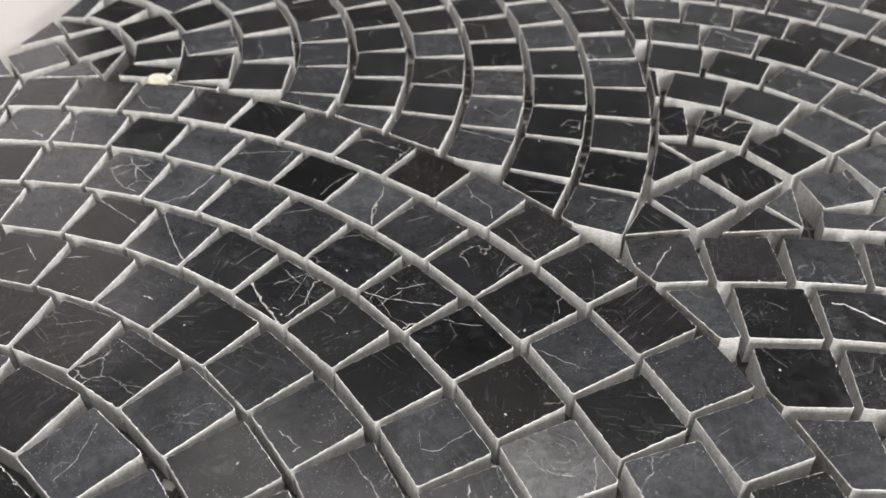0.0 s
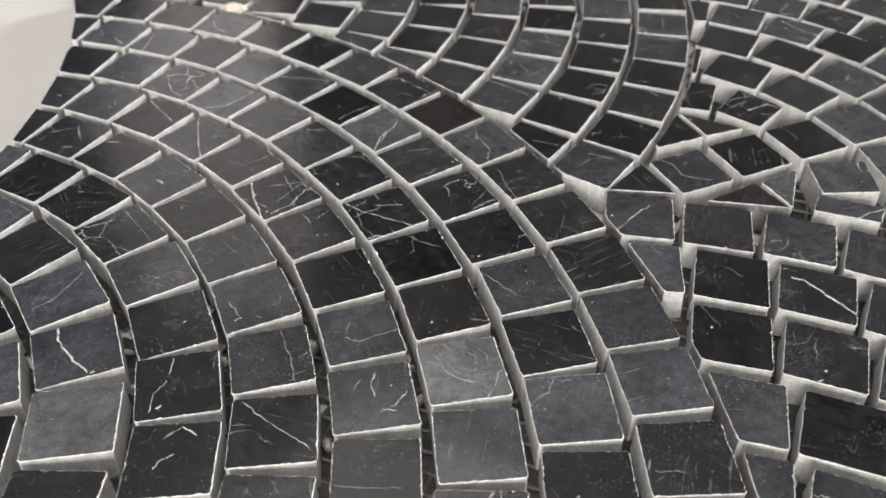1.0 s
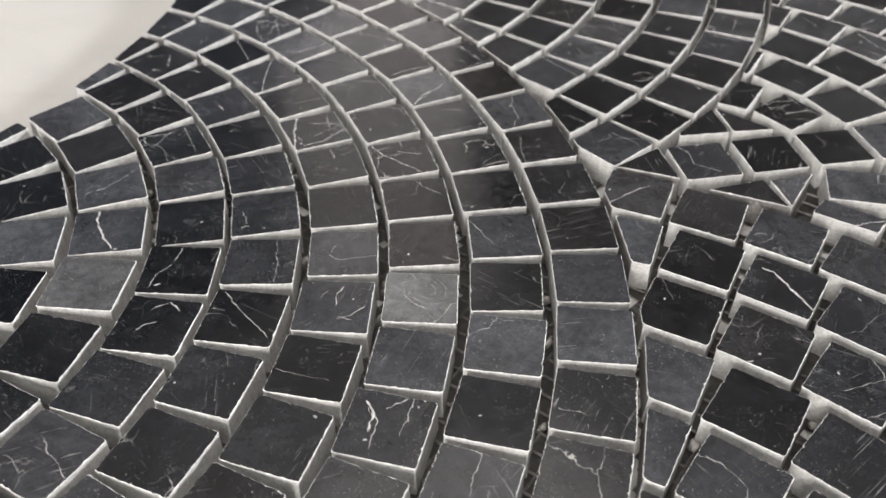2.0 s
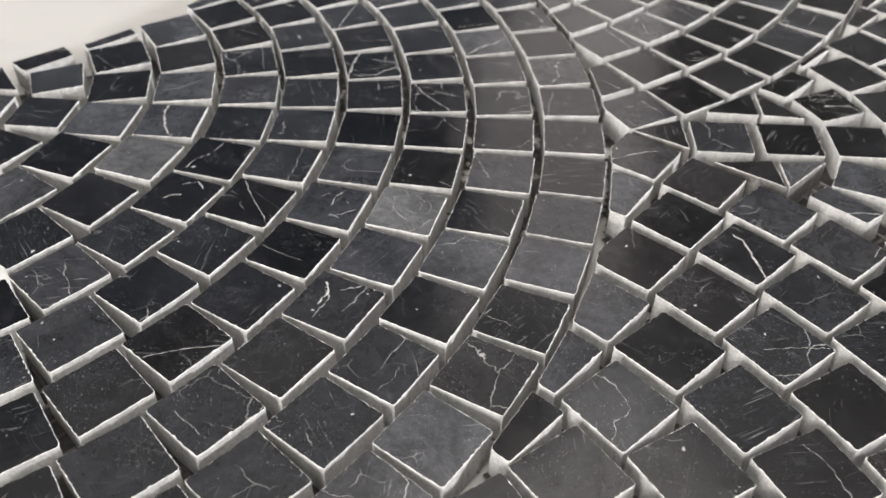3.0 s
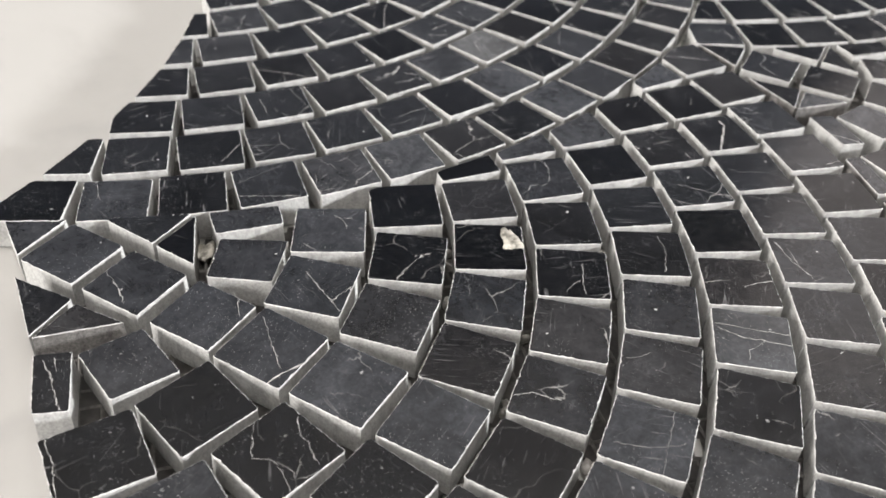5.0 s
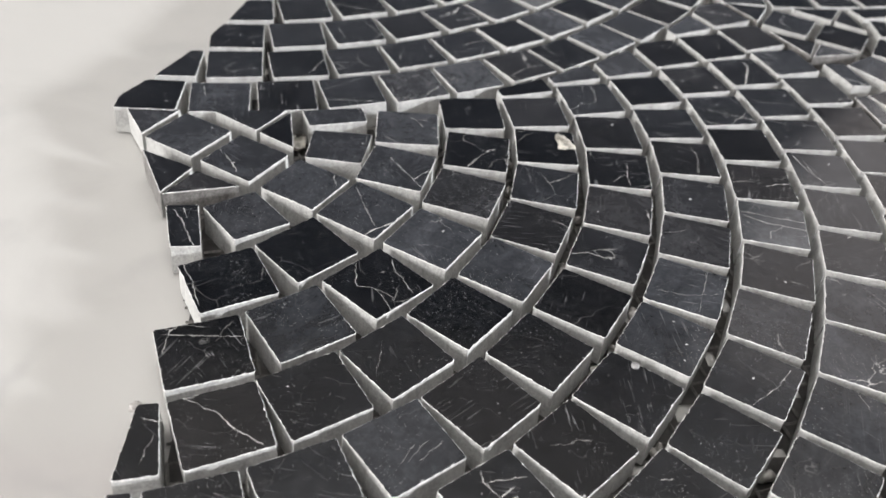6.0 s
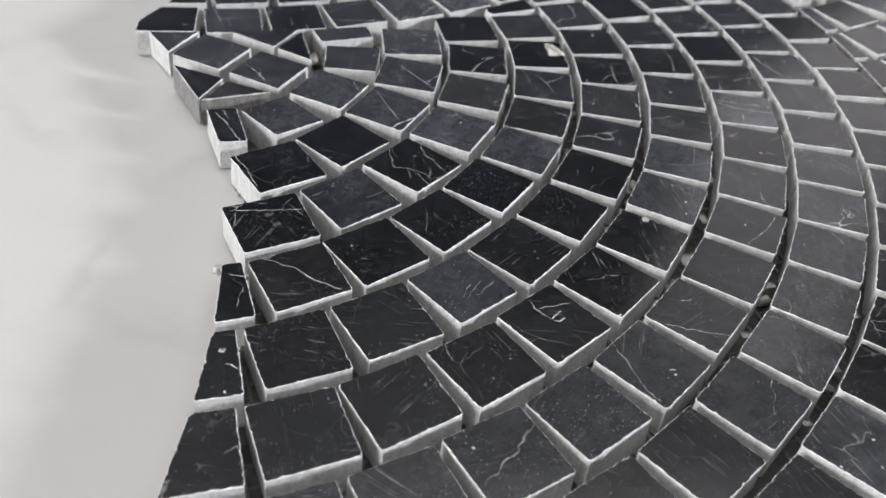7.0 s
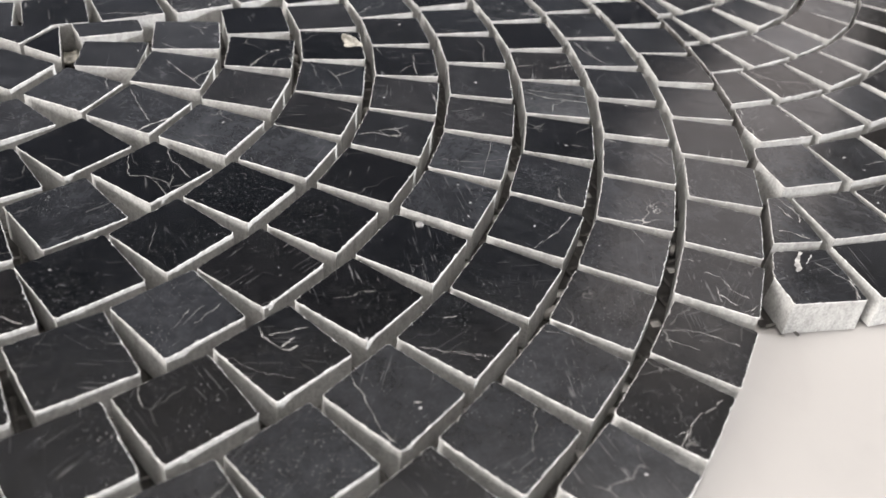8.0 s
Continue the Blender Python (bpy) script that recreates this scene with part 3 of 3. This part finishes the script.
vein(0.50, (-95.3, 116.1), (-89.5, 109.9), (-81.6, 102.7))
vein(0.15, (-71.0, 121.5), (-67.4, 125.4), (-61.7, 129.1))
vein(0.15, (-73.2, 105.1), (-69.8, 105.4), (-66.0, 114.2))
vein(0.40, (-105.7, 94.6), (-101.9, 96.6))
vein(0.45, (-50.7, 142.8), (-49.5, 140.3), (-49.6, 133.7), (-47.2, 128.0))
vein(0.30, (-49.5, 137.0), (-47.9, 130.6))
vein(0.30, (-63.5, 134.5), (-62.3, 141.0), (-59.9, 145.4))
vein(0.20, (-50.6, 161.8), (-52.1, 154.7), (-51.6, 150.3))
vein(0.90, (-63.6, 101.3), (-58.7, 96.9), (-51.3, 91.5))
vein(0.20, (-59.0, 102.1), (-55.9, 105.9), (-51.9, 109.5))
vein(0.35, (-51.8, 94.5), (-50.0, 99.1), (-50.9, 105.5), (-49.7, 108.2))
vein(0.20, (-53.2, 98.8), (-53.6, 107.4))
vein(0.25, (-53.6, 107.4), (-47.0, 106.3))
vein(0.20, (-48.8, 99.0), (-51.4, 103.4))
vein(0.15, (-60.7, 95.6), (-53.9, 95.7))
vein(0.20, (-59.1, 107.6), (-53.2, 104.1))
vein(0.15, (-55.9, 100.5), (-48.8, 101.6))
vein(0.35, (-40.8, 106.8), (-34.9, 106.3), (-22.8, 108.3))
vein(0.20, (-37.8, 103.6), (-36.4, 109.7))
vein(0.35, (-33.7, 109.7), (-28.4, 113.4))
vein(0.15, (-35.1, 103.7), (-32.2, 109.8))
vein(0.12, (-40.9, 104.2), (-41.5, 100.8), (-41.8, 98.5))
vein(0.20, (-21.7, 104.6), (-18.0, 104.3), (-12.8, 105.3))
vein(0.15, (-81.4, 77.9), (-75.4, 75.9), (-67.2, 73.2))
vein(0.60, (-82.7, 89.5), (-79.9, 89.4))
vein(0.20, (-90.6, 87.2), (-89.5, 89.7))
vein(0.25, (-121.1, 89.5), (-117.7, 94.4))
vein(0.30, (-117.7, 95.6), (-111.6, 91.4))
vein(0.15, (-124.1, 91.8), (-119.5, 90.5))
vein(0.30, (-113.2, 86.6), (-111.2, 88.5))
vein(0.30, (-103.2, 69.0), (-101.8, 71.6))
vein(0.15, (-94.4, 76.4), (-88.3, 79.5))
vein(0.30, (-135.1, 133.4), (-140.7, 143.1))
vein(0.30, (-157.2, 136.9), (-152.7, 133.8))
vein(0.50, (-148.8, 134.8), (-144.0, 133.4))
vein(0.25, (-132.3, 159.5), (-126.6, 155.3), (-122.3, 155.7))
vein(0.20, (-33.7, 152.8), (-29.1, 147.0), (-23.2, 143.6), (-22.0, 139.8))
vein(0.25, (-42.7, 173.7), (-36.5, 173.5), (-25.8, 172.3))
vein(0.25, (-16.7, 183.8), (-15.8, 188.1), (-12.7, 188.9), (-11.8, 184.5), (-14.0, 181.9))
vein(0.20, (-14.0, 184.3), (-11.0, 187.5))
vein(0.20, (-16.4, 185.7), (-12.3, 185.4))
vein(0.40, (-41.3, 175.4), (-37.6, 176.5))
vein(0.15, (-38.8, 186.3), (-33.0, 183.4), (-31.4, 188.4))
vein(0.50, (-27.4, 215.2), (-26.5, 217.3))
vein(0.20, (-18.2, 241.9), (-13.0, 230.7))
vein(0.30, (-6.8, 196.0), (-4.0, 197.3))
vein(0.40, (-1.4, 192.5), (1.3, 191.3))
vein(0.15, (-1.6, 149.6), (-0.8, 154.1), (-2.2, 154.6))
vein(0.20, (-2.5, 155.6), (6.2, 156.7))
vein(0.70, (7.2, 260.0), (10.9, 255.8), (12.0, 258.2))
vein(0.40, (15.0, 256.2), (23.9, 251.6), (30.1, 251.7))
vein(0.15, (-4.9, 255.5), (5.4, 250.6))
vein(0.30, (17.0, 194.8), (18.8, 200.3), (21.8, 203.9))
vein(0.25, (17.6, 197.6), (20.2, 196.2), (22.5, 201.9))
vein(0.25, (20.0, 204.7), (23.7, 204.4))
vein(0.60, (24.2, 196.7), (27.4, 202.7), (31.3, 203.0))
vein(0.20, (26.8, 196.5), (30.7, 198.4))
vein(0.50, (59.6, 163.4), (60.9, 166.8), (64.3, 171.5))
vein(0.25, (0.8, 114.2), (-0.8, 117.8), (0.5, 119.9))
vein(0.12, (-15.4, 130.4), (-14.9, 121.0))
vein(0.15, (-16.7, 153.4), (-9.6, 155.1))
vein(0.20, (-70.7, 58.2), (-69.1, 50.3), (-69.8, 44.9))
vein(0.90, (-62.4, 44.9), (-58.3, 42.0), (-52.6, 40.5), (-47.6, 39.8))
vein(0.60, (-37.2, 51.0), (-34.6, 47.6))
vein(0.30, (-33.9, 46.4), (-33.5, 42.4), (-31.1, 39.2))
vein(1.00, (-30.7, 40.5), (-30.2, 41.5))
vein(0.35, (-19.3, 50.2), (-12.7, 49.2), (-2.1, 48.7))
vein(0.12, (-16.9, 45.2), (-14.3, 47.1))
vein(0.20, (-13.8, 72.7), (-10.9, 73.1), (-8.5, 77.1), (-6.3, 80.3))
vein(0.12, (-15.4, 76.6), (-13.8, 73.3))
vein(0.30, (-39.3, 68.0), (-33.5, 65.5))
vein(0.30, (-34.4, 64.3), (-33.7, 66.0))
vein(0.20, (-32.4, 68.1), (-30.4, 67.8))
vein(0.35, (-3.4, 68.4), (-2.1, 65.4), (0.1, 63.6))
vein(0.35, (4.2, 67.8), (4.2, 64.2), (3.0, 61.3))
vein(0.30, (2.6, 61.9), (5.2, 63.3))
vein(0.15, (-4.1, 63.0), (-4.4, 65.5))
vein(0.70, (0.9, 67.1), (1.2, 67.3))
vein(0.50, (-24.6, 37.5), (-23.6, 40.1), (-20.2, 40.3))
vein(0.50, (-21.5, 31.1), (-21.6, 32.9), (-20.8, 35.2))
vein(0.40, (-24.1, 38.8), (-24.2, 36.3))
vein(0.15, (5.6, 44.7), (10.2, 47.2), (14.9, 50.6))
vein(0.50, (-76.3, 42.3), (-72.9, 43.2), (-69.2, 41.8))
vein(0.20, (-1.6, 103.1), (3.5, 102.1), (8.2, 101.0))
vein(0.60, (64.3, 108.9), (66.1, 111.2))
vein(0.10, (56.9, 116.7), (59.6, 117.2))
vein(0.15, (47.9, 76.0), (53.6, 79.0))
vein(0.20, (50.5, 136.8), (51.2, 138.4), (53.5, 138.7))
vein(0.25, (-16.4, 67.8), (-16.1, 64.4))
# veins of the nearer fan, and the white patch on a corner tile
vein(0.20, (149.0, 22.3), (153.7, 22.4), (158.0, 22.6))
vein(0.20, (157.6, 22.7), (158.3, 26.3), (160.9, 27.8), (164.7, 29.4))
vein(0.20, (149.1, 29.8), (153.2, 30.1), (155.2, 31.9), (158.8, 33.3))
vein(0.60, (141.2, 23.9), (138.3, 27.6), (135.8, 31.4))
vein(0.50, (134.4, -16.6), (138.0, -14.3), (146.4, -10.7))
vein(0.30, (133.6, -14.8), (137.3, -13.2))
vein(0.30, (151.7, -12.1), (156.3, -9.5), (164.3, -6.8))
vein(0.30, (172.2, -12.2), (172.3, -5.4), (172.3, 2.3))
vein(0.12, (172.9, 27.6), (178.5, 27.1), (180.6, 26.7))
vein(0.50, (145.7, 67.8), (145.1, 71.5), (147.5, 76.2))
vein(0.25, (128.6, 110.5), (130.8, 117.6), (133.3, 126.3))
vein(0.15, (179.8, 112.5), (183.1, 114.3), (188.3, 115.1))
vein(0.12, (149.0, 96.9), (157.2, 93.3), (164.5, 90.1))
vein(0.12, (157.0, 83.4), (158.5, 89.5), (158.0, 96.3))
vein(0.35, (186.8, -6.3), (189.7, -0.5), (193.5, 3.7), (196.7, 8.5))
vein(0.60, (191.4, -11.7), (191.9, -8.4))
vein(0.15, (194.8, -9.4), (200.3, -10.3))
vein(0.30, (213.9, -11.8), (215.8, -8.4))
vein(0.15, (195.6, 34.9), (200.4, 31.6))
vein(0.15, (195.5, 37.7), (199.8, 33.6))
vein(0.12, (196.5, 32.8), (200.5, 30.5))
vein(0.15, (212.1, 25.3), (216.1, 26.1))
vein(0.22, (209.5, 67.2), (210.9, 70.9), (212.5, 75.5), (213.5, 78.7))
vein(0.15, (210.8, 73.7), (213.7, 76.2))
vein(0.18, (214.1, 55.4), (218.3, 56.9), (225.1, 58.2), (227.5, 60.0))
vein(0.90, (220.7, 63.9), (221.0, 65.0))
vein(0.40, (203.4, 72.6), (203.4, 75.0))
vein(0.35, (201.8, 43.3), (204.0, 43.5), (205.4, 44.7), (207.2, 46.2))
vein(0.50, (207.2, 46.2), (207.6, 47.5), (206.8, 48.8))
vein(0.45, (206.9, 46.1), (205.6, 47.4), (204.8, 48.3))
vein(0.30, (204.0, 44.4), (203.6, 47.2), (203.1, 50.8))
vein(0.15, (207.2, 37.3), (208.7, 39.4), (211.3, 41.9), (212.4, 44.4), (214.0, 48.8))
vein(0.15, (211.9, 41.6), (212.8, 40.6))
vein(0.20, (197.8, 123.1), (199.3, 125.5), (203.1, 125.8), (205.6, 127.8))
vein(0.25, (203.9, 122.7), (205.2, 123.7), (207.2, 124.9))
vein(0.20, (208.9, 125.0), (208.3, 127.1), (207.5, 129.3))
vein(0.15, (193.6, 121.1), (194.4, 122.5))
vein(0.20, (201.6, 123.4), (205.7, 122.4))
vein(0.35, (179.7, 149.0), (183.9, 149.8))
vein(0.30, (182.5, 152.1), (185.4, 150.6))
vein(0.40, (187.3, 144.6), (188.3, 147.2), (190.8, 149.5))
vein(2.60, (193.9, 145.6), (196.4, 143.6), (199.6, 141.4))
vein(0.50, (197.6, 144.4), (195.2, 147.4))
vein(0.40, (197.6, 151.8), (203.2, 150.5), (208.1, 149.2))
vein(0.25, (227.1, 111.5), (229.4, 106.3), (231.7, 103.5), (235.2, 100.2))
vein(0.15, (231.9, 103.4), (232.4, 101.1))
vein(0.20, (210.8, 111.0), (212.8, 115.7), (216.4, 120.2))
vein(0.15, (213.2, 108.3), (216.2, 113.0))
vein(0.25, (178.9, 103.9), (183.3, 99.4), (187.5, 93.6))
vein(0.12, (220.8, 82.5), (228.2, 80.3), (232.0, 78.4))
vein(0.20, (186.3, 61.0), (189.2, 63.5), (192.6, 66.3))
vein(0.40, (118.4, 120.3), (117.1, 123.1), (116.9, 127.7))
vein(0.30, (103.8, 132.3), (110.2, 133.7), (116.8, 136.5))
vein(0.30, (110.2, 87.6), (116.6, 86.5), (119.8, 86.6))
vein(0.25, (115.1, 86.2), (119.2, 82.3))
vein(0.20, (101.0, 106.4), (105.9, 106.9), (113.1, 104.8))
vein(0.40, (129.9, 110.8), (132.7, 114.9), (134.3, 119.9), (135.8, 124.6))
vein(0.18, (138.6, 114.1), (136.2, 115.4), (134.3, 118.9))
vein(0.15, (137.5, 90.3), (137.2, 93.4), (136.3, 95.5))
vein(0.20, (96.4, 66.4), (97.5, 62.0))
vein(0.25, (136.5, 132.2), (136.1, 133.6), (137.0, 133.9), (137.8, 132.6))
vein(0.35, (111.0, 29.7), (118.4, 33.8), (123.2, 36.9))
vein(0.30, (115.6, 39.5), (120.5, 34.5))
vein(0.20, (116.9, 15.7), (119.4, 16.8), (124.1, 17.3))
vein(0.35, (109.9, -10.4), (114.2, -7.5), (119.6, -5.2))
vein(0.22, (124.0, 22.0), (131.0, 23.9), (137.9, 26.1))
vein(0.45, (79.0, -19.6), (76.3, -14.4))
vein(0.25, (79.9, -18.5), (85.5, -17.1))
vein(0.30, (84.6, 13.7), (84.9, 20.1), (85.0, 27.5))
vein(0.20, (92.1, 35.0), (94.1, 37.1), (97.5, 38.1))
vein(0.20, (93.6, 37.2), (93.3, 39.4))
vein(0.22, (71.1, 85.0), (75.4, 86.4), (80.7, 85.5), (81.4, 83.1))
vein(0.22, (81.4, 83.1), (81.4, 81.0), (83.6, 79.8), (84.9, 77.8))
vein(1.10, (53.0, 136.1), (55.8, 136.7), (67.6, 131.8))
vein(0.45, (73.2, 157.5), (70.9, 163.4))
vein(0.18, (81.5, 116.8), (84.3, 122.6), (87.7, 128.0))
vein(0.50, (16.5, 131.2), (17.3, 137.6), (19.0, 143.4))
vein(0.25, (12.5, 162.5), (16.9, 162.6), (20.5, 159.3), (27.1, 161.2))
vein(0.30, (65.1, 106.9), (70.1, 110.8), (73.1, 111.6))
vein(0.20, (25.9, 12.6), (27.8, 21.0), (30.5, 28.5))
vein(0.25, (70.7, 43.4), (75.2, 43.7), (78.6, 40.6), (80.8, 40.0))
vein(0.30, (62.9, 11.9), (70.8, 8.1))
vein(0.25, (50.2, 51.3), (47.5, 55.2), (44.9, 61.0))
vein(0.15, (41.6, 14.9), (49.0, 17.3))

shade(0, (-26, 86))
shade(0.02, (-68, 141), (75, 66), (211, -0), (156, -3))
shade(0.03, (104, 69), (87, 50))
shade(0.04, (176, -4), (187, 45))
shade(0.05, (31, 177), (-32, 47), (-2, 90), (-18, 186), (107, 51), (197, 60), (146, 12), (165, 42))
shade(0.06, (156, 27), (216, 32), (175, 57), (161, 67), (196, -11))
shade(0.08, (41, 191), (-10, 48), (20, 93), (43, 129), (-16, 169), (113, 85), (99, 121))
shade(0.08, (84, 3), (176, 30), (193, 1), (208, 46), (184, 72), (214, -12))
shade(0.1, (-30, 109), (-99, 92), (-44, 57), (-21, 34), (-22, 202), (-4, 202), (25, 233), (-30, 16))
shade(0.1, (-6, 115), (17, 119), (25, 20), (96, 86), (137, 61), (224, 17), (205, 16), (229, 0))
shade(0.12, (-55, 101), (-65, 86), (-46, 116), (52, 82), (15, 216), (-40, 94), (7, 19))
shade(0.12, (66, 5), (107, 103), (195, 86), (207, 74))
shade(0.15, (-72, 106), (-118, 143), (3, 129), (-11, 138), (59, 134), (-1, 185), (6, 233), (34, 145))
shade(0.15, (19, 36), (38, 36), (30, 4), (68, -12), (116, 120), (181, 96))
shade(0.18, (-50, 80))
shade(0.2, (-62, 121), (-109, 162), (22, 162), (-22, 61), (33, 213), (49, 52), (56, 37))
shade(0.2, (44, 20), (30, 51), (79, 85), (82, 120), (61, 67), (87, 68), (48, 3), (61, 21))
shade(0.2, (105, 17), (123, 101), (120, 66), (93, 138), (80, 20), (146, 75), (219, 61), (228, 47))
shade(0.2, (166, 105), (229, 76))
shade(0.22, (-35, 71), (76, 137), (125, 47))
shade(0.25, (-79, 125), (-82, 90), (30, 108), (-8, 218), (51, 150), (68, 153), (112, -4))
shade(0.25, (110, 138), (130, 81), (140, 97), (204, 101), (217, 89), (134, -2))
shade(0.28, (-84, 143), (115, 32), (122, 10), (132, 24), (171, 82))
shade(0.3, (-12, 76), (-0, 64), (-54, 42), (7, 105), (21, 65), (13, 3), (85, -14), (176, 119))
shade(0.33, (152, 53))
shade(0.35, (-70, 51), (-112, 126), (-6, 5), (97, 34), (75, 36), (156, 90), (142, 39))
shade(0.38, (-26, 146))
shade(0.4, (31, 81), (-122, 108))
shade(0.42, (41, 95))
shade(0.45, (58, 97), (-63, 28))
shade(0.52, (69, 52))
shade(0.55, (-51, 136), (-95, 126), (-36, 185))
shade(0.6, (134, 117))
shade(0.7, (-40, 31))
shade(0.8, (10, 78))
shade(0.05, (186, 16), (73, 101))
shade(0.08, (48, 112))
shade(0.15, (65, 118))
shade(0.16, (90, 103))
shade(0.18, (200, 125))
shade(0.2, (168, 13))
shade(0.24, (197, 31))
shade(0.07, (231, -13))
